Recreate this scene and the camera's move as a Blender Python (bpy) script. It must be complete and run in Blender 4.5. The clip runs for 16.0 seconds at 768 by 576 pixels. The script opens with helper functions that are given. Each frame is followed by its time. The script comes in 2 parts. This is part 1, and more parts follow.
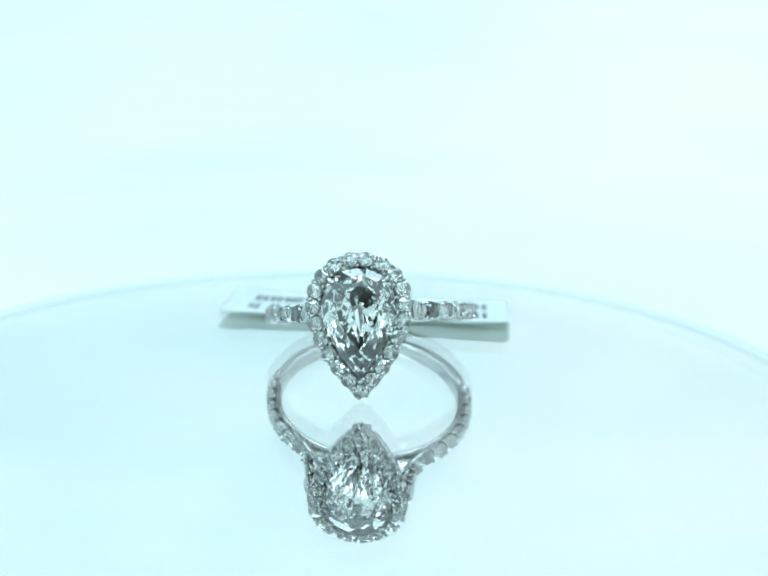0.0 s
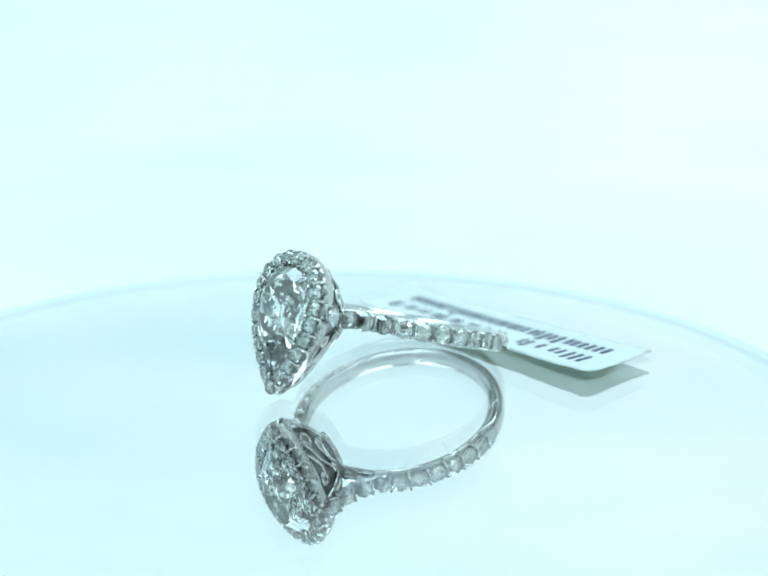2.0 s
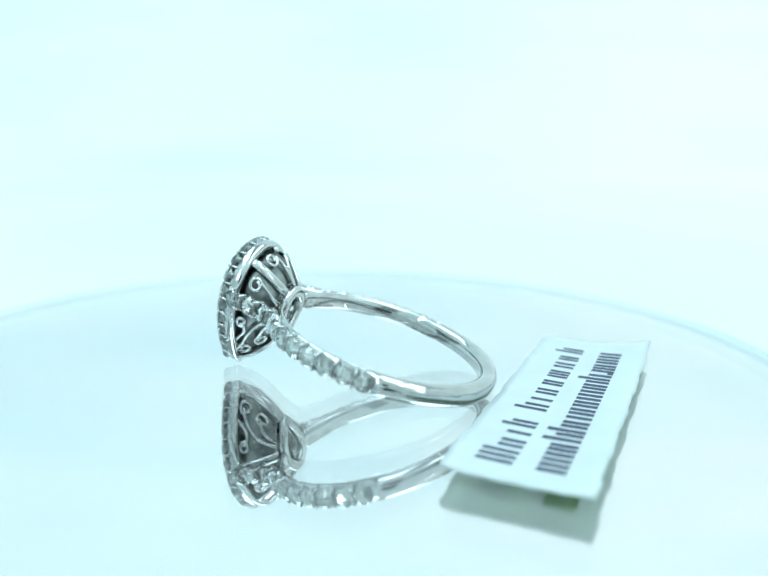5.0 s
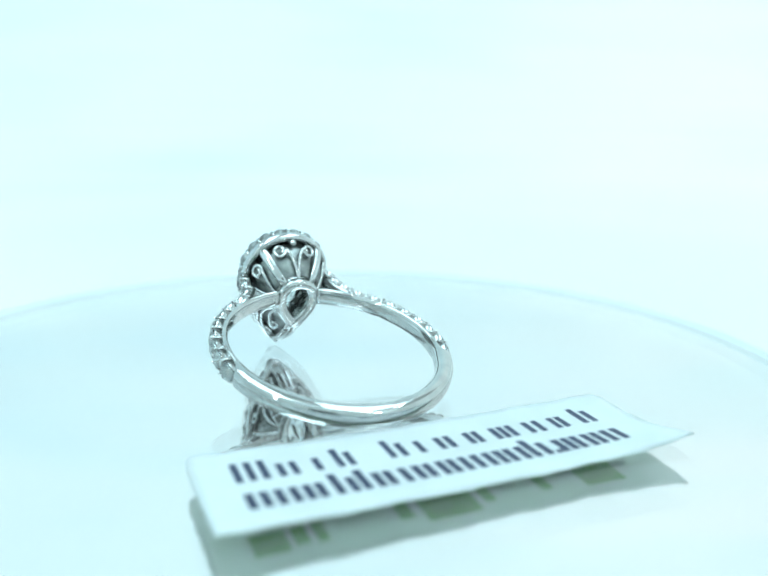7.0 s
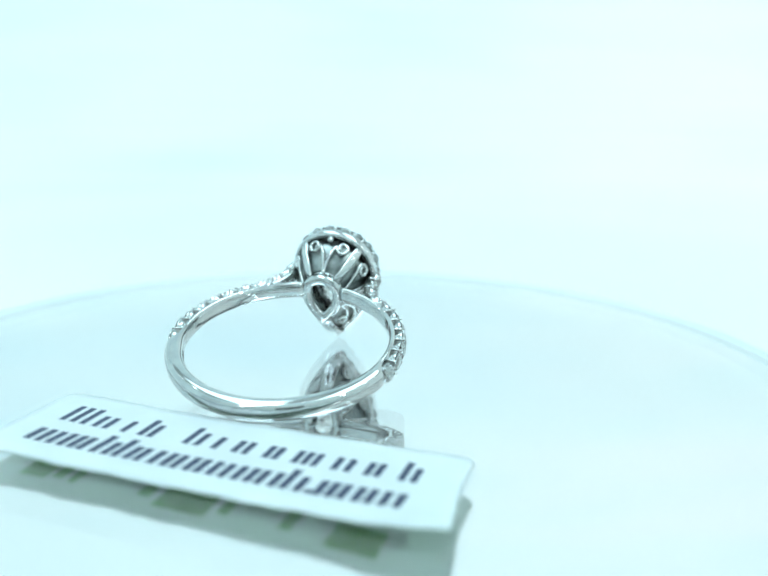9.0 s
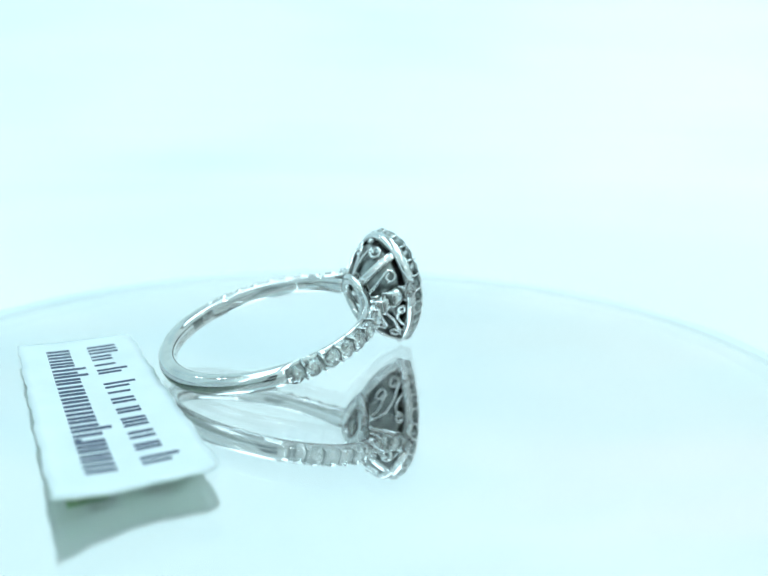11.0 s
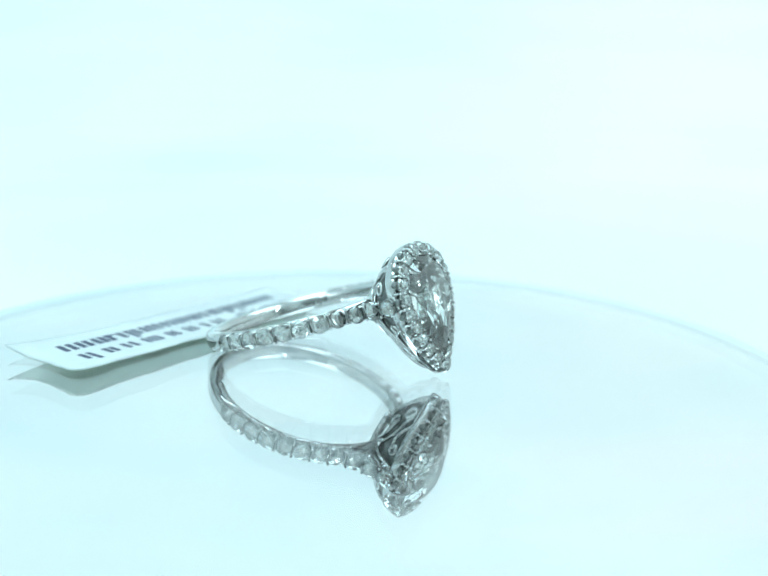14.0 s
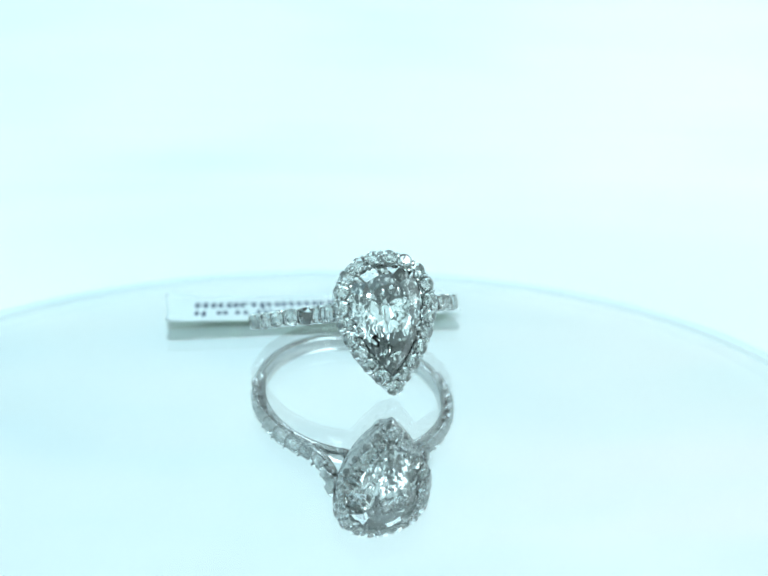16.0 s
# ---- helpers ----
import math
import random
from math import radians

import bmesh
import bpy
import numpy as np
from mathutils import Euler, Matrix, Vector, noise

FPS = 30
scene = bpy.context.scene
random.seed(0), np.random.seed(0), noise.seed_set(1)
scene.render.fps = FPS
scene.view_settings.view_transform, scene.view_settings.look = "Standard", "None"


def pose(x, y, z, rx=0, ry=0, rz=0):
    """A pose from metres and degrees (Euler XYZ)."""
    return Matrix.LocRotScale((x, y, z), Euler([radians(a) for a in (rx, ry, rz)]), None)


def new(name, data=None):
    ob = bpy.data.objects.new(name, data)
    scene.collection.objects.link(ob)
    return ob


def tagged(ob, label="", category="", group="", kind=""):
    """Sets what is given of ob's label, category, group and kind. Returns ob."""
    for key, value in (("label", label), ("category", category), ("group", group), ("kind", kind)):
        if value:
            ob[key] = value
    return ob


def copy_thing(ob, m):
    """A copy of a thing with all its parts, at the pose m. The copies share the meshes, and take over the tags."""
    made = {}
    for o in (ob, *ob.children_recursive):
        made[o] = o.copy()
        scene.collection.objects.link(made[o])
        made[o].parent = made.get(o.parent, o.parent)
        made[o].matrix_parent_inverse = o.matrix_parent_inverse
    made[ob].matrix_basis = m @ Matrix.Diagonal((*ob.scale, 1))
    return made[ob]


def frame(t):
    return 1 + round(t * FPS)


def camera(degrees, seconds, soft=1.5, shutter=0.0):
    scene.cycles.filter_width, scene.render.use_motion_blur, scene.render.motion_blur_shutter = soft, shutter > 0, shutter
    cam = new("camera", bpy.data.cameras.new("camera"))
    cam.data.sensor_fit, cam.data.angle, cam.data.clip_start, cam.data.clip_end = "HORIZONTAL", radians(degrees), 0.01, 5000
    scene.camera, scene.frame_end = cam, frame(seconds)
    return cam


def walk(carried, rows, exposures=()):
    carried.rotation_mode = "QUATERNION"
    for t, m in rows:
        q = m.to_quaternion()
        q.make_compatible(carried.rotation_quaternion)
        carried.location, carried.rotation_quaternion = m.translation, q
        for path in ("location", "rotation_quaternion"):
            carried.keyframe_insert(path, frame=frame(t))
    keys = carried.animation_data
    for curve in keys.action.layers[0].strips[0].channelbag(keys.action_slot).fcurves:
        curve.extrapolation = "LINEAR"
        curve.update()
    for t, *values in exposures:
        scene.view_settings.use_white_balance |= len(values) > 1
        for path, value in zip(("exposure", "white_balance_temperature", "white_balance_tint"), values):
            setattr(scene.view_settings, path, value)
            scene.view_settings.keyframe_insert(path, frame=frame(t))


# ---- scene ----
# A ring and its paper tag lie on a mirror-backed glass turntable in a white light box.
# The camera stands still; the turntable carries its load round.
MM = 0.001

cam = camera(52.5, 16.0, 1.5)
cam.data.dof.use_dof, cam.data.dof.focus_distance, cam.data.dof.aperture_fstop = True, 0.067, 24
eye = pose(0, -69.3 * MM, 23.56 * MM, 90 - 13.09, 0, -3.52) @ pose(0, 0, 0, 0, 0, 0.9)
walk(cam, [(0.0, eye), (16.0, eye)])

# ---- light ----
world = bpy.data.worlds.new("world")
scene.world = world
world.use_nodes = True
world.node_tree.nodes["Background"].inputs[0].default_value = (0.5, 0.62, 0.65, 1)
world.node_tree.nodes["Background"].inputs[1].default_value = 0.12

GLOW = (0.68, 1.0, 1.12)


def ceiling_lamp(name, x, y, z, wide, deep, watts):
    data = bpy.data.lights.new(name, "AREA")
    data.shape, data.size, data.size_y, data.energy, data.color = "RECTANGLE", wide, deep, watts, GLOW
    lamp = new(name, data)
    lamp.matrix_world = pose(x, y, z)
    return lamp


ceiling_lamp("ceiling_tube_west", -0.13, 0.05, 0.395, 0.16, 0.36, 0.78)
ceiling_lamp("ceiling_tube_east", 0.15, 0.05, 0.395, 0.16, 0.36, 0.78)


# ---- materials ----
def material(name):
    mat = bpy.data.materials.new(name)
    mat.use_nodes = True
    nodes, links = mat.node_tree.nodes, mat.node_tree.links
    return mat, nodes, links, nodes["Principled BSDF"]


def noise_node(nodes, links, scale, detail=4.0, stretch=(1, 1, 1)):
    coord, mapping, tex = nodes.new("ShaderNodeTexCoord"), nodes.new("ShaderNodeMapping"), nodes.new("ShaderNodeTexNoise")
    mapping.inputs["Scale"].default_value = stretch
    tex.inputs["Scale"].default_value, tex.inputs["Detail"].default_value = scale, detail
    links.new(coord.outputs["Object"], mapping.inputs["Vector"])
    links.new(mapping.outputs["Vector"], tex.inputs["Vector"])
    return tex


def ramp_node(nodes, links, source, low, high, at=(0.35, 0.65)):
    ramp = nodes.new("ShaderNodeValToRGB")
    for e, c, p in zip(ramp.color_ramp.elements, (low, high), at):
        e.color, e.position = (*c, 1), p
    links.new(source, ramp.inputs["Fac"])
    return ramp


def surface(name, low, high, rough=0.5, metal=0.0, scale=400, bump=0.0, fine=2000, stretch=(1, 1, 1), rough_vary=0.0):
    mat, nodes, links, bsdf = material(name)
    tex = noise_node(nodes, links, scale, 5, stretch)
    links.new(ramp_node(nodes, links, tex.outputs["Fac"], low, high).outputs["Color"], bsdf.inputs["Base Color"])
    bsdf.inputs["Roughness"].default_value, bsdf.inputs["Metallic"].default_value = rough, metal
    if rough_vary:
        span = nodes.new("ShaderNodeMapRange")
        span.inputs["To Min"].default_value, span.inputs["To Max"].default_value = rough - rough_vary, rough + rough_vary
        links.new(tex.outputs["Fac"], span.inputs["Value"])
        links.new(span.outputs["Result"], bsdf.inputs["Roughness"])
    if bump:
        grain, relief = noise_node(nodes, links, fine, 3, stretch), nodes.new("ShaderNodeBump")
        relief.inputs["Strength"].default_value, relief.inputs["Distance"].default_value = bump, 0.00005
        links.new(grain.outputs["Fac"], relief.inputs["Height"])
        links.new(relief.outputs["Normal"], bsdf.inputs["Normal"])
    return mat


def clear(name, ior, colour=(1, 1, 1), rough=0.0):
    mat, nodes, links, bsdf = material(name)
    glass = nodes.new("ShaderNodeBsdfGlass")
    glass.inputs["Color"].default_value, glass.inputs["IOR"].default_value, glass.inputs["Roughness"].default_value = (*colour, 1), ior, rough
    links.new(glass.outputs[0], nodes["Material Output"].inputs["Surface"])
    nodes.remove(bsdf)
    return mat


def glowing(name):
    """White with glow put in: soft level streaks, a little warmer to one side."""
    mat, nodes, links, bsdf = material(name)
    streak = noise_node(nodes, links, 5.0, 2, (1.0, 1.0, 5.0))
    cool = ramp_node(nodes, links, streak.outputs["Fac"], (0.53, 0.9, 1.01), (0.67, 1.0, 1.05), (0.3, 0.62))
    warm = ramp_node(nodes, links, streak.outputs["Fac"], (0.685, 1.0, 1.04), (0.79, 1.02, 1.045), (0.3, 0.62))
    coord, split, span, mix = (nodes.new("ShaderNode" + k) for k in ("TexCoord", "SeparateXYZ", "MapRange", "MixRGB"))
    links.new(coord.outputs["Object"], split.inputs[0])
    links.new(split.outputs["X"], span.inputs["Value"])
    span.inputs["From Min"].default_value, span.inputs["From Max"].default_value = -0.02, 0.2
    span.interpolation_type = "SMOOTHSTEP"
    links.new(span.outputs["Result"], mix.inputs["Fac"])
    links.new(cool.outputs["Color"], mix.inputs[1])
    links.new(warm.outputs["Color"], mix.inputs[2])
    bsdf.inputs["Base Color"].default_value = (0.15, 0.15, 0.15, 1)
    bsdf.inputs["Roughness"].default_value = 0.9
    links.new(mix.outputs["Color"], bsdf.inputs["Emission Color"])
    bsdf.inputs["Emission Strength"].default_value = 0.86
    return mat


GOLD = surface("white_gold", (0.5, 0.51, 0.505), (0.58, 0.59, 0.58), 0.08, 1.0, 500, 0.03, 3000, rough_vary=0.04)
# brighter than the ring's own metal, for the added reflector shell only
REFLECTOR = surface("reflector_metal", (0.86, 0.9, 0.88), (0.93, 0.95, 0.94), 0.16, 1.0, 900, 0.4, 2500, rough_vary=0.06)
# dark grey for the stamped marks, and for shade put into recessed metal
SHADE_MARK = surface("shade_and_mark_grey_metal", (0.16, 0.18, 0.18), (0.32, 0.35, 0.34), 0.32, 1.0, 900, 0.1, 3000)
DIAMOND = clear("diamond", 2.4, (0.985, 0.995, 0.99))
SHEET = clear("clear_glass", 1.5)
SILVERING = surface("mirror_silvering", (0.868, 0.85, 0.852), (0.895, 0.874, 0.876), 0.012, 1.0, 60)
CARD = surface("tag_paper", (0.6, 0.62, 0.66), (0.66, 0.68, 0.71), 0.55, 0.0, 250, 0.35, 4000)


def let_light_through(mat, share, colour):
    nodes, links = mat.node_tree.nodes, mat.node_tree.links
    thin, mix = nodes.new("ShaderNodeBsdfTranslucent"), nodes.new("ShaderNodeMixShader")
    thin.inputs["Color"].default_value = (*colour, 1)
    mix.inputs["Fac"].default_value = share
    links.new(nodes["Principled BSDF"].outputs[0], mix.inputs[1])
    links.new(thin.outputs[0], mix.inputs[2])
    links.new(mix.outputs[0], nodes["Material Output"].inputs["Surface"])


let_light_through(CARD, 0.36, (0.77, 0.9, 0.79))
INK = surface("dark_blue_ink", (0.012, 0.02, 0.05), (0.03, 0.045, 0.09), 0.5, 0.0, 3000)
GREEN_INK = surface("green_ink", (0.2, 0.45, 0.12), (0.34, 0.56, 0.26), 0.6, 0.0, 700)


def shining(name, strength):
    mat, nodes, links, bsdf = material(name)
    bsdf.inputs["Base Color"].default_value = (0.9, 0.9, 0.85, 1)
    bsdf.inputs["Emission Color"].default_value, bsdf.inputs["Emission Strength"].default_value = (0.8, 1.0, 1.05, 1), strength
    return mat


LED = shining("led_chip", 130.0)
SELF_LIT = glowing("self_lit_white")
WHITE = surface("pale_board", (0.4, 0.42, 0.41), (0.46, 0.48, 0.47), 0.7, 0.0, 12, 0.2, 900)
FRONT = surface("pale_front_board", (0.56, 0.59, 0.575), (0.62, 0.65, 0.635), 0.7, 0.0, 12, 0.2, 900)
PLASTIC = surface("white_plastic", (0.58, 0.62, 0.62), (0.64, 0.66, 0.66), 0.35, 0.0, 60)


# ---- mesh helpers ----
def mesh_of(name, bm, mat, smooth=False):
    bmesh.ops.recalc_face_normals(bm, faces=bm.faces)
    me = bpy.data.meshes.new(name)
    bm.to_mesh(me)
    bm.free()
    me.materials.append(mat)
    if smooth:
        for f in me.polygons:
            f.use_smooth = True
    return me


def part(name, bm, mat, parent=None, label="", smooth=False):
    me = bm if isinstance(bm, bpy.types.Mesh) else mesh_of(name, bm, mat, smooth)
    ob = new(name, me)
    ob.parent = parent
    return tagged(ob, label)


def box(x0, y0, z0, x1, y1, z1, bevel=0.0):
    bm = bmesh.new()
    bmesh.ops.create_cube(bm, size=1)
    for v in bm.verts:
        v.co = Vector((x0 + (v.co.x + 0.5) * (x1 - x0), y0 + (v.co.y + 0.5) * (y1 - y0), z0 + (v.co.z + 0.5) * (z1 - z0)))
    if bevel:
        bmesh.ops.bevel(bm, geom=bm.edges[:], offset=bevel, segments=2, affect="EDGES")
    return bm


def turned(profile, steps=160):
    """A closed solid of revolution about z from (radius, height) pairs."""
    bm = bmesh.new()
    rings = [[bm.verts.new((r * math.cos(2 * math.pi * k / steps), r * math.sin(2 * math.pi * k / steps), z)) for k in range(steps)] for r, z in profile]
    for a, b in zip(rings, rings[1:]):
        for k in range(steps):
            bm.faces.new((a[k], a[(k + 1) % steps], b[(k + 1) % steps], b[k]))
    bm.faces.new(rings[0]), bm.faces.new(rings[-1])
    return bm


def sweep(bm, points, sides, half_side, half_up, closed=False, corners=10, power=2.6, side_of=None):
    """A rounded bar along points; sides: the section's first axis at each point."""
    n, rings = len(points), []
    for i, (p, s) in enumerate(zip(points, sides)):
        before, after = (points[i - 1], points[(i + 1) % n]) if closed else (points[max(i - 1, 0)], points[min(i + 1, n - 1)])
        along = (after - before).normalized()
        s = (s - along * s.dot(along)).normalized()
        up = along.cross(s)
        hs = half_side[i] if isinstance(half_side, list) else half_side
        hu = half_up[i] if isinstance(half_up, list) else half_up
        ring = []
        for k in range(corners):
            a = 2 * math.pi * (k + 0.5) / corners
            c, q = math.cos(a), math.sin(a)
            ring.append(bm.verts.new(p + s * hs * math.copysign(abs(c) ** (2 / power), c) + up * hu * math.copysign(abs(q) ** (2 / power), q)))
        rings.append(ring)
    pairs = list(zip(rings, rings[1:])) + ([(rings[-1], rings[0])] if closed else [])
    for a, b in pairs:
        for k in range(corners):
            bm.faces.new((a[k], a[(k + 1) % corners], b[(k + 1) % corners], b[k]))
    if not closed:
        bm.faces.new(rings[0]), bm.faces.new(rings[-1])
    return bm


def bead(bm, at, radius, stretch=(1, 1, 1), level=1):
    made = bmesh.ops.create_icosphere(bm, subdivisions=level, radius=radius)
    for v in made["verts"]:
        v.co = Vector((v.co.x * stretch[0], v.co.y * stretch[1], v.co.z * stretch[2])) + at


# ---- the light box ----
def light_box():
    # a white table top with added glow and a round hole for the turntable, and a cloth of the same kind that curves up
    # behind it
    bm, steps = bmesh.new(), 160
    rows = [[], [], [], []]
    for k in range(steps):
        a = 2 * math.pi * k / steps
        c, q = math.cos(a), math.sin(a)
        reach = min(0.42 / max(abs(c), 1e-6), (0.2 if q > 0 else 0.129) / max(abs(q), 1e-6))
        for row, r, z in zip(rows, (0.043705, reach, reach, 0.043705), (-0.00001, -0.00001, -0.02, -0.02)):
            row.append(bm.verts.new((r * c, r * q, z)))
    for a, b in zip(rows, rows[1:] + rows[:1]):
        for k in range(steps):
            bm.faces.new((a[k], a[(k + 1) % steps], b[(k + 1) % steps], b[k]))
    tagged(part("table_top", bm, SELF_LIT), "white table top with a round opening, glow added", "table top", kind="structure")
    bm = bmesh.new()
    side = [(0.2 + 0.1 * math.sin(a), -0.00001 + 0.1 - 0.1 * math.cos(a)) for a in [k * math.pi / 24 for k in range(13)]] + [(0.3, 0.42)]
    thick = [(y + 0.004 * (y - 0.2) / 0.1, z - 0.02 * (0.3 - y) / 0.1) for y, z in side]
    cols = []
    for x in (-0.42, 0.42):
        cols.append([bm.verts.new((x, y, z)) for y, z in side] + [bm.verts.new((x, y, z)) for y, z in reversed(thick)])
    m = len(cols[0])
    for k in range(m):
        bm.faces.new((cols[0][k], cols[0][(k + 1) % m], cols[1][(k + 1) % m], cols[1][k]))
    bm.faces.new(cols[0]), bm.faces.new(cols[1])
    sheet = part("backdrop", bm, SELF_LIT, smooth=False)
    tagged(sheet, "seamless white cloth backdrop with faint level streaks, glow added", "backdrop", kind="structure")
    # unseen side walls, their glow added to brighten the stones
    for name, dims in (("wall_west", (-0.43, -0.35, -0.02, -0.421, 0.305, 0.42)), ("wall_east", (0.421, -0.35, -0.02, 0.43, 0.305, 0.42))):
        tagged(part(name, box(*dims), SELF_LIT), "unseen white light box side wall, glow added to light the stones", "wall", kind="structure")
    # unseen front; its opening stands in for the dark camera mirrored in the stones
    front = bmesh.new()
    for dims in ((-0.43, -0.02, -0.026, 0.15), (0.026, -0.02, 0.43, 0.15), (-0.026, 0.052, 0.026, 0.15), (-0.026, -0.02, 0.026, 0.006)):
        for x in (box(dims[0], -0.142, dims[1], dims[2], -0.13, dims[3]),):
            me = bpy.data.meshes.new("piece")
            x.to_mesh(me), x.free()
            front.from_mesh(me)
            bpy.data.meshes.remove(me)
    tagged(part("wall_south", front, FRONT), "unseen pale grey front board, its opening added for dark reflections", "wall", kind="structure")
    # unseen upper front, also given added glow for brighter facets
    tagged(part("wall_south_upper", box(-0.43, -0.141, 0.152, 0.43, -0.132, 0.42), SELF_LIT), "unseen white front above the opening, glow added to light the stones", "wall", kind="structure")
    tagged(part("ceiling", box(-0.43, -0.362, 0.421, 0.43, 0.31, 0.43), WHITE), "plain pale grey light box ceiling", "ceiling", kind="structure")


def led_strip():
    """A row of small lamps under the ceiling, as the bright dots on the polished band show."""
    strip = tagged(new("led_strip"), "white lamp strip with a row of small bright chips", "lamp", "lamp strips under the ceiling")
    part("housing", box(-0.16, -0.006, 0.0, 0.16, 0.006, 0.006, 0.001), PLASTIC, strip)
    chip = mesh_of("chip", box(-0.0017, -0.0017, -0.002, 0.0017, 0.0017, 0.0), LED)
    for k in range(22):
        part("chip", chip, None, strip).location = ((k - 10.5) * 0.0142, 0, 0)
    return strip


# ---- turntable ----
def turntable():
    top = tagged(new("turntable"), "round mirror-backed glass turntable on a low white base", "turntable")
    part("base", turned([(0.0395, -0.0198), (0.04, -0.0195), (0.04, -0.0043), (0.0395, -0.0039)]), PLASTIC, top, "low white plastic base")
    part("mirror_backing", turned([(0.04345, -0.0034), (0.04355, -0.0026)]), SILVERING, top, "faintly green silvered mirror")
    # glowing band added inside the glass to hide the edge's dark line
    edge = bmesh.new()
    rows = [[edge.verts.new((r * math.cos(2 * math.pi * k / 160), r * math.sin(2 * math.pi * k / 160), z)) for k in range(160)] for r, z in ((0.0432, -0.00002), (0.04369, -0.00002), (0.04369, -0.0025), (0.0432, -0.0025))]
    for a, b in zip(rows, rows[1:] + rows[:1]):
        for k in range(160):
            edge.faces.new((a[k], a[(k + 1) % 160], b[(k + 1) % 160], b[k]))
    part("glow_edge", edge, SELF_LIT, top, "white band inside the glass edge, glow added to hide a dark line")
    part("glass_disc", turned([(0.0437, -0.0037), (0.0437, 0.0)]), SHEET, top, "clear glass disc with a polished edge")
    return top


# ---- ring ----
# its own space: z the finger's line, the head towards -y; millimetres times MM
def pear(half, mid, top, tip, count, shift=0.0):
    """Points and outward normals at even steps along a pear outline (x, z), from the top round."""
    dense = []
    for k in range(60):
        a = math.pi / 2 * k / 60
        dense.append((half * math.sin(a), mid + (top - mid) * math.cos(a)))
    for k in range(101):
        v = k / 100
        dense.append((half * (1 - v * v), mid - (mid - tip) * v))
    dense += [(-x, z) for x, z in reversed(dense[1:-1])]
    steps = [math.dist(dense[k], dense[(k + 1) % len(dense)]) for k in range(len(dense))]
    total, out = sum(steps), []
    for i in range(count):
        goal, k = ((i + shift) / count % 1) * total, 0
        while goal > steps[k]:
            goal -= steps[k]
            k += 1
        (x0, z0), (x1, z1) = dense[k], dense[(k + 1) % len(dense)]
        f = goal / steps[k]
        n = Vector((-(z1 - z0), 0, x1 - x0)).normalized()
        out.append((Vector((x0 + f * (x1 - x0), 0, z0 + f * (z1 - z0))), n))
    return out


HALO = (3.76, 0.65, 4.2, -6.6)
RIM = (3.92, 0.65, 4.38, -6.9)
FOOT = (1.6, -0.2, 1.3, -2.9)


def lifted(p, out):
    return Vector((p.x, -out, p.z)) * MM


def gallery_point(f, w, inset=0.0):
    """On the flaring wall of the head: f round the pear (0 at the top), w from rim to foot."""
    ease = w ** 1.7
    a = pear(*RIM, 1, f)[0][0]
    b = pear(*FOOT, 1, f)[0][0]
    q = a.lerp(b, ease) * (1 - inset)
    return lifted(q, 12.7 - 3.6 * w)


def cut_stone(bm, outline, levels, jitter, seed, keel=1.0, girdle=0.0):
    """Faceted stone: rings of points scaled from an outline (x, z), alternate rings half a step on, depths a little uneven; outward is -y."""
    rng, rings = random.Random(seed), []
    for scale, rise, count, shift in levels:
        loose = (jitter if rise < girdle or girdle == 0 else 0.35 * jitter) if scale < 0.97 else 0
        ring = []
        for p, n in outline(count, shift):
            k = scale * (1 + rng.uniform(-loose, loose) * 0.5)
            deep = keel if rise < girdle and p.z < 0 else 1.0
            ring.append(bm.verts.new((p.x * k * MM, -(rise + (rng.uniform(-loose, loose) if ring is not None and len(rings) else 0)) * MM, p.z * (1 - (1 - k) * deep) * MM)))
        rings.append((ring, shift))
    bm.faces.new(rings[0][0])
    if len(rings[-1][0]) > 1:
        bm.faces.new(rings[-1][0])
    for (a, sa), (b, sb) in zip(rings, rings[1:]):
        if len(b) == 1:
            for k in range(len(a)):
                bm.faces.new((a[k], a[(k + 1) % len(a)], b[0]))
            continue
        # walk both rings by their share of the way round
        i = j = 0
        while i < len(a) or j < len(b):
            ahead_a, ahead_b = (i + 1 + sa) / len(a), (j + 1 + sb) / len(b)
            p, q = a[i % len(a)], b[j % len(b)]
            if j >= len(b) or (i < len(a) and ahead_a <= ahead_b):
                bm.faces.new((p, a[(i + 1) % len(a)], q))
                i += 1
            else:
                bm.faces.new((p, b[(j + 1) % len(b)], q))
                j += 1
    return bm


def brilliant(radius, name, seed=0):
    """A small round brilliant, table up +z, girdle at z = 0."""
    def circle(count, shift):
        out = []
        for k in range(count):
            a = 2 * math.pi * (k + shift) / count
            out.append((Vector((math.sin(a), 0, math.cos(a))) * radius / MM, None))
        return out
    r = radius / MM
    bm = cut_stone(bmesh.new(), circle, ((0.48, 0.37 * r, 8, 0.0), (0.74, 0.25 * r, 8, 0.5), (1.0, 0.03 * r, 12, 0.0), (1.0, -0.03 * r, 12, 0.0), (0.6, -0.42 * r, 8, 0.5), (0.22, -0.76 * r, 8, 0.0), (0.0, -0.88 * r, 1, 0.0)), 0.07, seed)
    bmesh.ops.rotate(bm, verts=bm.verts[:], cent=(0, 0, 0), matrix=Matrix.Rotation(-math.pi / 2, 3, "X"))
    return mesh_of(name, bm, DIAMOND)


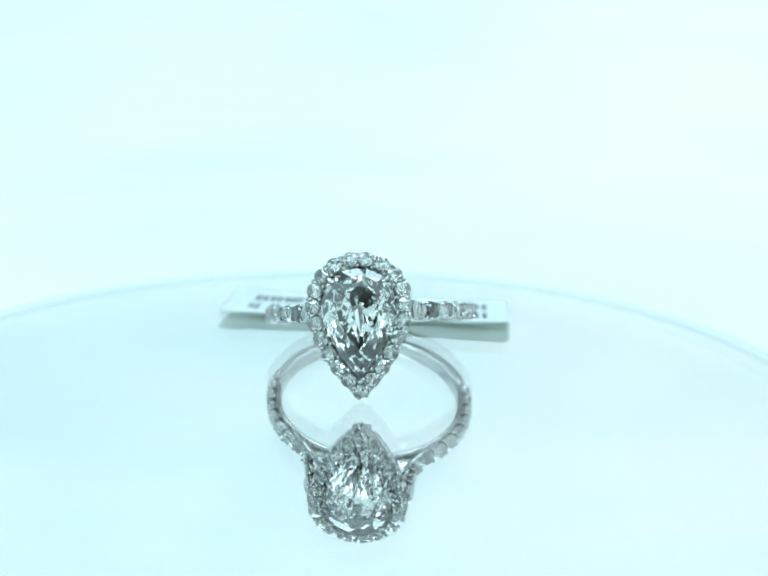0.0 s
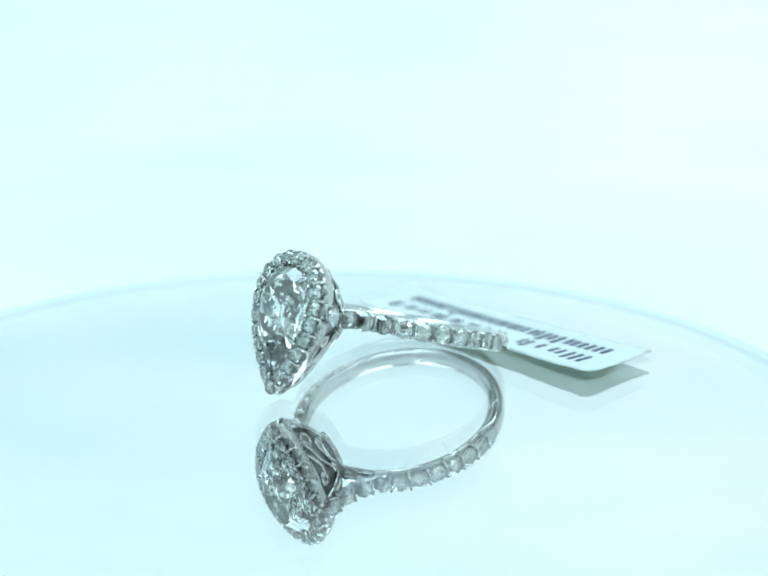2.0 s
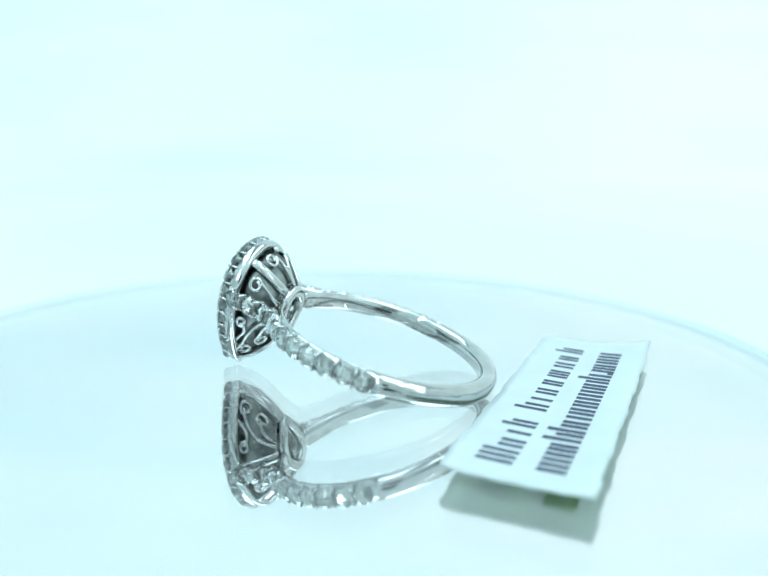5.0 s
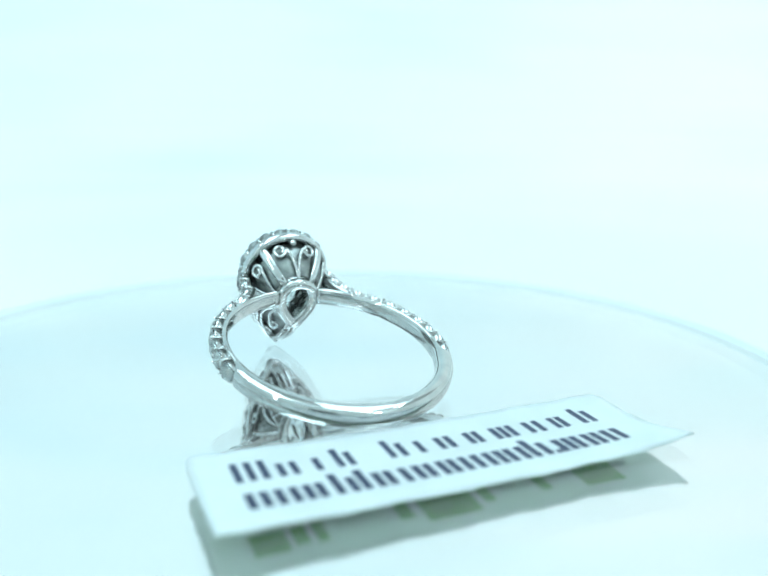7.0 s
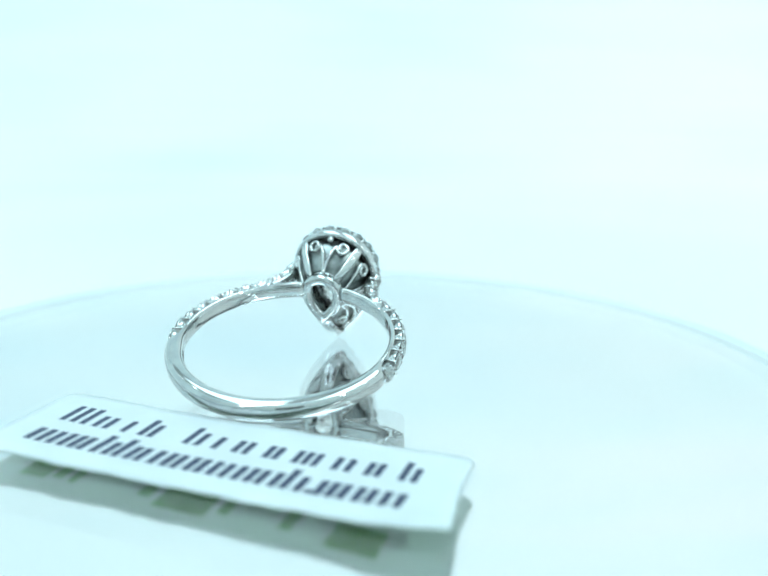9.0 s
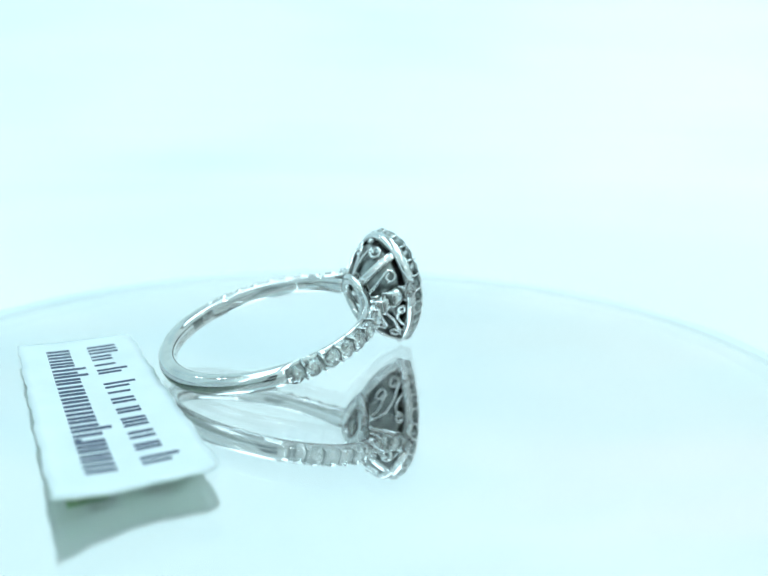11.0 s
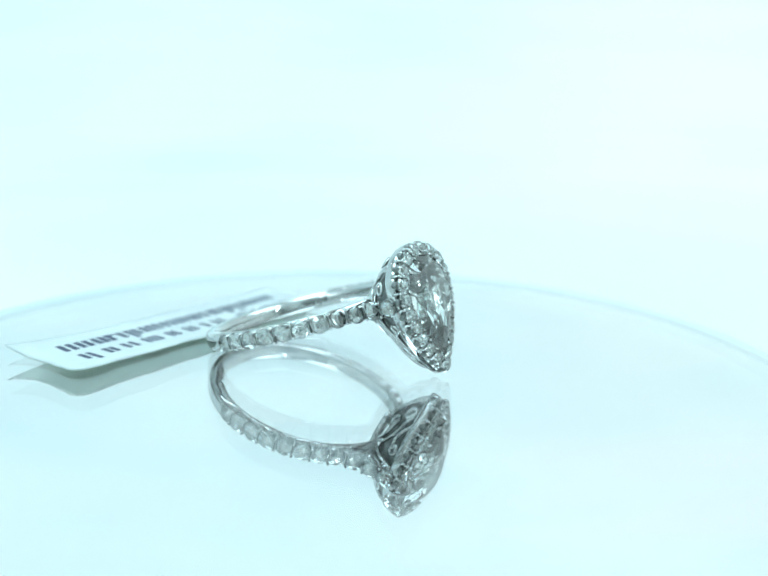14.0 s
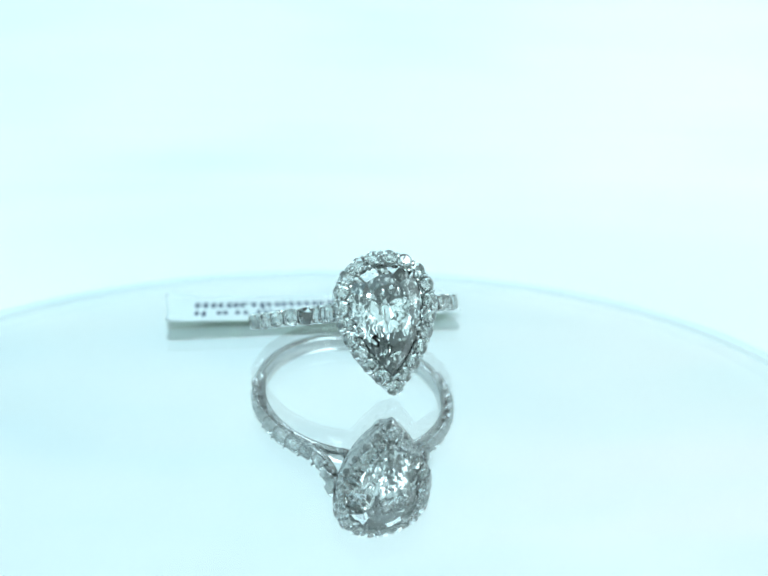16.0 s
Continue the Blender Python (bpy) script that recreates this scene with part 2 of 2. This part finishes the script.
def pear_brilliant():
    """The centre stone: table, crown and a pavilion of many small facets."""
    levels = ((0.55, 15.2, 16, 0.0), (0.77, 14.84, 16, 0.5), (1.0, 14.2, 32, 0.0), (1.0, 14.05, 32, 0.0),
              (0.8, 13.5, 30, 0.5), (0.62, 13.01, 26, 0.0), (0.45, 12.55, 22, 0.5), (0.28, 12.09, 16, 0.0), (0.1, 11.6, 8, 0.5))
    return cut_stone(bmesh.new(), lambda count, shift: pear(3.1, 0.6, 3.55, -5.75, count, shift), levels, 0.15, 11, 0.62, 14.1)


def facing(at, outward, turn=0.0):
    return Matrix.Translation(at) @ outward.to_track_quat("Z", "Y").to_matrix().to_4x4() @ Matrix.Rotation(turn, 4, "Z")


def cup(name, radius, depth, mat):
    """A tapered open seat under a small stone, mouth at z = 0."""
    bm, steps = bmesh.new(), 14
    prof = [(0.55 * radius, -depth), (1.03 * radius, -0.16 * radius), (1.02 * radius, -0.1 * radius), (0.99 * radius, -0.13 * radius), (0.76 * radius, -0.46 * radius), (0.42 * radius, -depth)]
    rings = [[bm.verts.new((r * math.cos(2 * math.pi * k / steps), r * math.sin(2 * math.pi * k / steps), z)) for k in range(steps)] for r, z in prof]
    for a, b in zip(rings, rings[1:] + rings[:1]):
        for k in range(steps):
            bm.faces.new((a[k], a[(k + 1) % steps], b[(k + 1) % steps], b[k]))
    return mesh_of(name, bm, mat, True)


def on_band(angle, r, z=0.0):
    a = radians(angle)
    return Vector((r * math.sin(a), -r * math.cos(a), z)) * MM


def scroll(bm, f, w, size, turn, spin, way):
    """A curl of wire about (f, w) on the wall of the head, its tail led through the points of way."""
    line = []
    for k in range(15):
        a = turn + spin * 2 * math.pi * 1.2 * (k / 14 - 1)
        r = size * (0.45 + 0.55 * k / 14)
        round_here = 28.0 - 17.0 * min(max(w, 0), 1) ** 1.7
        line.append((f + r * math.cos(a) / round_here, w + r * math.sin(a) / 4.2))
    stops = [line[-1]] + list(way)
    for p, q in zip(stops, stops[1:]):
        line += [(p[0] + (q[0] - p[0]) * e / 5, p[1] + (q[1] - p[1]) * e / 5) for e in range(1, 6)]
    for _ in range(3):
        line[15:-1] = [tuple((line[i - 1][c] + 2 * line[i][c] + line[i + 1][c]) / 4 for c in (0, 1)) for i in range(15, len(line) - 1)]
    pts = [gallery_point(a, min(max(b, 0.02), 0.98), -0.01) for a, b in line]
    sweep(bm, pts, [Vector((p.x, 0, p.z)).normalized() for p in pts], 0.17 * MM, 0.17 * MM, corners=8, power=2)


def diamond_ring():
    ring = tagged(new("ring"), "white gold ring with pear-cut diamond and halo, on glass", "ring")

    # plain lower half of the band, thinner rail under the stones, shoulders up to the head
    bm, pts, hs, hu = bmesh.new(), [], [], []
    for k in range(121):
        a = 12 + 336 * k / 120
        far = abs(a - 180)
        e = min(max((far - 70) / 8, 0), 1)
        e = e * e * (3 - 2 * e)
        inner, outer = 8.76 + 0.1 * e, 10.3 - 0.8 * e
        pts.append(on_band(a, (inner + outer) / 2))
        hs.append((outer - inner) / 2 * MM), hu.append((0.88 - 0.08 * e) * MM)
    sweep(bm, pts, [p.normalized() for p in pts], hs, hu, corners=16, power=2.5)
    shank = part("shank", bm, GOLD, ring, "polished white gold band", True)
    for k in range(5):
        bm = bmesh.new()
        a = 117 + 1.9 * k
        sweep(bm, [on_band(a, 8.755, z) for z in (-0.32, 0.1, 0.34 - 0.12 * (k % 2))], [on_band(a, 1.0).normalized()] * 3, 0.02 * MM, 0.1 * MM, corners=6)
        part("hallmark", bm, SHADE_MARK, shank, "dark stamped marks inside the band")
    for side in (1, -1):
        bm = bmesh.new()
        pts = [Vector((side * x, -y, 0)) * MM for x, y in ((6.3, 7.1), (5.4, 8.1), (4.7, 9.0), (4.25, 9.9), (4.0, 11.0), (3.95, 12.0), (3.9, 12.8))]
        sweep(bm, pts, [Vector((side, -0.35, 0))] * 7, 0.42 * MM, [x * MM for x in (0.7, 0.7, 0.68, 0.64, 0.6, 0.58, 0.55)], corners=12)
        part("shoulder", bm, GOLD, ring, "white gold shoulder rising to the head", True)

    # stones down both shoulders, each in its own seat
    stones, seat = [brilliant(0.82 * MM, "band_stone", k) for k in range(4)], cup("band_seat", 0.82 * MM, 0.72 * MM, GOLD)
    places = []
    for side in (1, -1):
        for k in range(8):
            a = 102.6 - 9.55 * k
            places.append((on_band(side * a, 10.05), on_band(side * a, 1.0).normalized()))
        for x, y, nx, ny in ((4.95, 9.55, 0.74, 0.67), (4.6, 11.1, 0.93, 0.36), (4.5, 12.6, 0.96, 0.28)):
            places.append((Vector((side * x, -y, 0)) * MM, Vector((side * nx, -ny, 0))))
    half, rng = len(places) // 2, random.Random(3)
    for i, (at, out) in enumerate(places):
        m = facing(at, (out + Vector((rng.uniform(-0.07, 0.07), rng.uniform(-0.07, 0.07), rng.uniform(-0.09, 0.09)))).normalized(), 0.4 * i)
        part("band_stone", stones[i % 4], None, shank).matrix_local = m
        part("band_seat", seat, None, shank).matrix_local = m
    for s in range(2):
        row = places[s * half:(s + 1) * half]
        for k in range(len(row)):
            if k + 1 < len(row):
                mid, out = (row[k][0] + row[k + 1][0]) / 2, (row[k][1] + row[k + 1][1]).normalized()
            else:
                continue
            # dark bar added for the shade in the gap between two stones
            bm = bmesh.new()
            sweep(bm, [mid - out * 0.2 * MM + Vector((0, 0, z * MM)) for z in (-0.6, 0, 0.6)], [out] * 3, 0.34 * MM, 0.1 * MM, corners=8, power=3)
            part("stone_gap_shade", bm, SHADE_MARK, shank, "dark bar standing for the shade between stones", True)
            for up in (1, -1):
                bm = bmesh.new()
                foot = mid - out * 0.75 * MM + Vector((0, 0, up * 0.66 * MM))
                head = mid + out * 0.2 * MM + Vector((0, 0, up * 0.6 * MM))
                sweep(bm, [foot, foot.lerp(head, 0.6), head], [Vector((0, 0, 1))] * 3, [0.16 * MM, 0.13 * MM, 0.11 * MM], [0.16 * MM, 0.13 * MM, 0.11 * MM], corners=7, power=2)
                bead(bm, head, 0.16 * MM)
                part("band_prong", bm, GOLD, shank, "", True)

    # halo: rim, seats, stones and beads
    bm = bmesh.new()
    rim = pear(*RIM, 90)
    sweep(bm, [lifted(p, 13.0) for p, n in rim], [n for p, n in rim], 0.36 * MM, 0.55 * MM, True, 12, 3)
    halo = part("halo_rim", bm, GOLD, ring, "pear-shaped white gold halo rim", True)
    bm = bmesh.new()
    inner = pear(3.26, 0.6, 3.72, -5.98, 90)
    sweep(bm, [lifted(p, 13.7) for p, n in inner], [n for p, n in inner], 0.1 * MM, 0.48 * MM, True, 8, 3)
    part("stone_collar", bm, GOLD, ring, "thin white gold wall round the centre stone", True)
    count = 21
    # halo seats take the dark metal: shade under the stones put into colour
    stones, seat = [brilliant(0.67 * MM, "halo_stone", 20 + k) for k in range(4)], cup("halo_seat", 0.68 * MM, 0.64 * MM, SHADE_MARK)
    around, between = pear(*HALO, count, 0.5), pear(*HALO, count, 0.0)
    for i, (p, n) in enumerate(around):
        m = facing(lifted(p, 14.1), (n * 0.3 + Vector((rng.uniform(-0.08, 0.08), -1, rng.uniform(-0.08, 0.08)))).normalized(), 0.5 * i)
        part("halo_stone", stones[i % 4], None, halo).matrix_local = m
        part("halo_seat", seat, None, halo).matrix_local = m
    # proud dark beads stand for the shaded scallops of the rim
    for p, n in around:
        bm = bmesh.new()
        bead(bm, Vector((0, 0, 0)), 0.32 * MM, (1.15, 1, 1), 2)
        part("rim_notch_shade", bm, SHADE_MARK, halo, "proud dark bead standing for a shaded scallop in the rim", True).matrix_local = facing(lifted(p + n * 0.34, 13.5), n)
    # plate of the ring's metal, coloured dark for the shade between stones
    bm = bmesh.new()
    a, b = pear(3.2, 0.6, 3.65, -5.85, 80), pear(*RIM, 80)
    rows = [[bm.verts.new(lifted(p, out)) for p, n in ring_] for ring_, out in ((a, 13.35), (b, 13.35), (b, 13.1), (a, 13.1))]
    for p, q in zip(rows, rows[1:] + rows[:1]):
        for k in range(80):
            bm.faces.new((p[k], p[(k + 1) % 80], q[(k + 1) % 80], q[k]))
    part("halo_plate", bm, SHADE_MARK, halo, "flat plate under the halo stones, shade put into its colour", False)
    for p, n in between:
        for off in (0.46, 0.2, -0.5):
            bm = bmesh.new()
            at = p + n * off
            foot, head = lifted(at, 13.2), lifted(at - n * 0.05, 14.0 if off > 0.4 else 14.25)
            sweep(bm, [foot, head], [n] * 2, 0.14 * MM, 0.14 * MM, corners=7, power=2)
            bead(bm, head, 0.17 * MM)
            part("halo_prong", bm, GOLD, halo, "", True)

    centre = part("centre_stone", pear_brilliant(), DIAMOND, ring, "large pear-cut brilliant diamond")
    for f in (0.11, 0.31, 0.5, 0.69, 0.89):
        p, n = pear(3.15, 0.6, 3.6, -5.8, 1, f)[0]
        bm = bmesh.new()
        foot, mid, head = lifted(p + n * 0.12, 13.1), lifted(p + n * 0.1, 14.2), lifted(p - n * 0.4, 14.55)
        sweep(bm, [foot, mid, head], [n] * 3, [0.24 * MM, 0.22 * MM, 0.13 * MM], [0.24 * MM, 0.22 * MM, 0.13 * MM], corners=8, power=2)
        bead(bm, head, 0.16 * MM)
        part("claw", bm, GOLD, centre, "", True)

    # pierced gallery: foot ring, ribs, curled wire
    bm = bmesh.new()
    foot = pear(*FOOT, 60)
    sweep(bm, [lifted(p, 9.05) for p, n in foot], [n for p, n in foot], 0.52 * MM, 0.36 * MM, True, 12, 2.4)
    gallery = part("gallery", bm, GOLD, ring, "open pear-shaped foot ring", True)
    for f in (0.105, 0.24, 0.48, 0.52, 0.76, 0.895):
        bm = bmesh.new()
        pts = [gallery_point(f, w) for w in (0.0, 0.2, 0.4, 0.6, 0.8, 1.0)]
        sweep(bm, pts, [Vector((p.x, 0, p.z)).normalized() for p in pts], 0.2 * MM, 0.42 * MM, corners=8, power=3)
        part("gallery_rib", bm, GOLD, gallery, "", True)
    # beside the top bead; under the top rib; three below the band
    curls = ((0.055, 0.34, 0.62, 3.1, 1, ((0.012, 0.62), (0.0, 0.95))),
             (0.165, 0.36, 0.62, 2.2, -1, ((0.16, 0.62), (0.2, 0.95))),
             (0.3, 0.22, 0.5, 0.6, 1, ((0.345, 0.3), (0.385, 0.06))),
             (0.425, 0.26, 0.66, 3.4, -1, ((0.355, 0.36), (0.31, 0.62), (0.29, 0.92))),
             (0.405, 0.62, 0.56, 3.4, -1, ((0.345, 0.66), (0.3, 0.95))))
    for f, w, size, turn, spin, way in curls + tuple((-f, w, size, math.pi - turn, -spin, tuple((-a, b) for a, b in way)) for f, w, size, turn, spin, way in curls):
        bm = bmesh.new()
        scroll(bm, f, w, size, turn, spin, way)
        part("filigree_scroll", bm, GOLD, gallery, "curled white gold wire", True)
    # dark shell added behind the curls, standing for the shade inside the head
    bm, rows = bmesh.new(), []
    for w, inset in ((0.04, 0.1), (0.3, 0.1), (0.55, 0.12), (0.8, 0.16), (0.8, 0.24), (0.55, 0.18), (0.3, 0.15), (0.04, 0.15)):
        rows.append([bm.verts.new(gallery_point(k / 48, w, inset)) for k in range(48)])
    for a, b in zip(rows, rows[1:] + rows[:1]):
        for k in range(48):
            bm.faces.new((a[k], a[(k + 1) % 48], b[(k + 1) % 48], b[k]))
    # reflector shell added inside the head to brighten the centre stone
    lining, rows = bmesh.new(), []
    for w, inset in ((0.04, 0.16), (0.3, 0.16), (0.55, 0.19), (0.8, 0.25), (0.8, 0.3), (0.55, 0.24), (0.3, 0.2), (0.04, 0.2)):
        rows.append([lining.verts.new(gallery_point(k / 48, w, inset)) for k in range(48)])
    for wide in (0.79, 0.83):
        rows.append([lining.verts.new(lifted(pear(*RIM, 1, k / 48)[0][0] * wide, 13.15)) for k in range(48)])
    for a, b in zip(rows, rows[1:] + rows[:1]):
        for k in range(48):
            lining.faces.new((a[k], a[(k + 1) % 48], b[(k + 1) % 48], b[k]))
    part("stone_reflector", lining, REFLECTOR, gallery, "added bright reflector shell under the centre stone", True)
    part("gallery_shade", bm, SHADE_MARK, gallery, "added dark shell standing for the shade behind the curls", True)
    bm = bmesh.new()
    bead(bm, gallery_point(0.0, 0.2), 0.32 * MM, level=2)
    part("gallery_bead", bm, GOLD, gallery, "", True)
    return ring


# ---- tag ----
# its own space: x along the writing, y up the writing, z off the glass
TAG_LONG, TAG_TALL, TAG_UP = 33.8, 10.4, 0.55


def tag_height(x, y):
    """The card's gentle curl: one lower corner stands up."""
    right, low = max(x / 17.2, 0), max(-y / 4.7, 0)
    left = max(-x / 17.2, 0)
    return 0.02 + 0.55 * right ** 4 * low ** 1.5 + 0.12 * right ** 5 + 0.15 * left ** 4 + 0.1 * (x / 17.2) ** 2 + 0.12 * (y / 4.7) ** 2


def tag_sheet(z0, z1, nx=60, ny=16):
    bm, grid = bmesh.new(), {}
    for i in range(nx + 1):
        for j in range(ny + 1):
            x, y = (i / nx - 0.5) * TAG_LONG, (j / ny - 0.5) * TAG_TALL + TAG_UP
            # rounded corners on the end nearest the band's seam, a soft flare at the other
            r, cx, cy = 1.3, TAG_LONG / 2 - 1.3, TAG_TALL / 2 + TAG_UP - 1.3
            if abs(x) > cx and y > cy:
                d = math.hypot(abs(x) - cx, y - cy)
                if d > r:
                    x, y = math.copysign(cx + (abs(x) - cx) * r / d, x), cy + (y - cy) * r / d
            x += 0.7 * min(y / 4.7, 0.2) * -max(x - 12, 0) / 5 + 0.06 * math.sin(y * 3.1)
            y += 0.07 * math.sin(x * 0.9) + 0.05 * math.sin(x * 2.3 + 1)
            for k, z in enumerate((z0, z1)):
                grid[i, j, k] = bm.verts.new(Vector((x, y, tag_height(x, y) + z)) * MM)
    for i in range(nx):
        for j in range(ny):
            for k in (0, 1):
                bm.faces.new([grid[i + a, j + b, k] for a, b in ((0, 0), (1, 0), (1, 1), (0, 1))])
    edge = [(i, 0) for i in range(nx)] + [(nx, j) for j in range(ny)] + [(i, ny) for i in range(nx, 0, -1)] + [(0, j) for j in range(ny, 0, -1)]
    for a, b in zip(edge, edge[1:] + edge[:1]):
        bm.faces.new((grid[*a, 0], grid[*b, 0], grid[*b, 1], grid[*a, 1]))
    return bm


def ink_bar(x0, x1, y0, y1, z, lean=0.0):
    bm, n = bmesh.new(), 3
    rows = []
    for i in range(n + 1):
        x = x0 + (x1 - x0) * i / n
        rows.append([bm.verts.new(Vector((x + lean * (y - y0), y, tag_height(x, y) + z + k)) * MM) for y in (y0, y1) for k in (0, 0.012)])
    for a, b in zip(rows, rows[1:]):
        for p, q in ((0, 1), (1, 3), (3, 2), (2, 0)):
            bm.faces.new((a[p], a[q], b[q], b[p]))
    bm.faces.new((rows[0][0], rows[0][1], rows[0][3], rows[0][2])), bm.faces.new((rows[-1][0], rows[-1][1], rows[-1][3], rows[-1][2]))
    return bm


def paper_tag():
    tag = tagged(new("paper_tag"), "white paper jewellery tag with dark writing, one corner curled", "price tag")
    part("card", tag_sheet(0.0, 0.16), CARD, tag, "white paper card", True)
    # upper row: widely spaced, lower row: close and heavier; strokes stand for the writing
    upper = ((-14.3, 2.3, 2.6, 3), (-11.4, 1.4, 1.8, 2), (-8.9, 0.7, 1.8, 1), (-7.4, 1.3, 2.6, 2), (-3.6, 1.4, 2.6, 2), (-1.3, 0.7, 1.8, 1), (0.3, 1.3, 1.8, 2), (2.7, 1.2, 1.8, 2),
             (4.9, 1.9, 1.8, 3), (7.8, 1.4, 1.8, 2), (10.1, 1.2, 1.8, 2), (12.5, 1.3, 2.6, 2))
    for x, w, tall, strokes in upper:
        for k in range(strokes):
            at = x + (w - 0.5) * k / max(strokes - 1, 1)
            part("ink_bar", ink_bar(at, at + 0.5, 1.25, 1.25 + tall * (1 if k == 0 or tall < 2.2 or strokes == 3 else 0.75), 0.165), INK, tag)
    x = -14.3
    lower = ((2.5, 2.0, 3), (1.5, 2.0, 2), (1.0, 2.0, 1), (1.6, 2.8, 2), (1.6, 2.8, 2), (1.0, 2.0, 1), (1.6, 2.0, 2), (1.6, 2.0, 2), (2.5, 2.0, 3), (1.5, 2.0, 2), (1.6, 2.0, 2),
             (1.6, 2.8, 2), (0.5, 0.5, 1), (1.4, 2.0, 2), (1.6, 2.0, 2), (2.5, 2.0, 3))
    for w, tall, strokes in lower:
        for k in range(strokes):
            at = x + (w * 0.97 - 0.58) * k / max(strokes - 1, 1)
            part("ink_bar", ink_bar(at, at + 0.58, -2.35, -2.35 + tall * (1 if k == 0 or tall < 2.2 else 0.72), 0.165), INK, tag)
        x += w * 1.115
    for x, w, near in ((-14.2, 2.2, -3.1), (-11.6, 0.9, -2.8), (-10.2, 0.7, -3.0), (-4.6, 1.0, -2.7), (-2.9, 3.9, -3.5), (1.6, 0.8, -2.8), (6.0, 0.9, -2.9), (9.4, 3.4, -3.5)):
        part("print_bar", ink_bar(x, x + w, near, -0.9, -0.03), GREEN_INK, tag, "green print on the underside")
    return tag


light_box()
strip = led_strip()
strip.matrix_world = pose(-0.05, -0.1, 0.36)
for at in (pose(-0.25, 0.05, 0.33, 0, 35, 90), pose(0.26, 0.02, 0.33, 0, -35, 90), pose(-0.09, -0.122, 0.2, 90, 90, 0), pose(0.125, -0.122, 0.205, 90, 90, 0)):
    copy_thing(strip, at)
table = turntable()
ring = diamond_ring()
tag = paper_tag()

RING_AT = pose(3.25 * MM, 5.15 * MM, 3.63 * MM, 0, 0, 4.9) @ pose(0, 0, 0, -16.2, 0, 0) @ pose(0, 0, 0, 0, 0, -10.6)
TAG_AT = pose(3.3 * MM, 21.3 * MM, 0.012 * MM, 0, 0, 180 - 9.3)
TURNS = [(k / 2, -0.5 - 21.45 * k / 2) for k in range(33)]


def motions():
    for thing, rest in ((table, Matrix()), (ring, RING_AT), (tag, TAG_AT)):
        walk(thing, [(t, pose(0, 0, 0, 0, 0, a) @ rest) for t, a in TURNS])


motions()
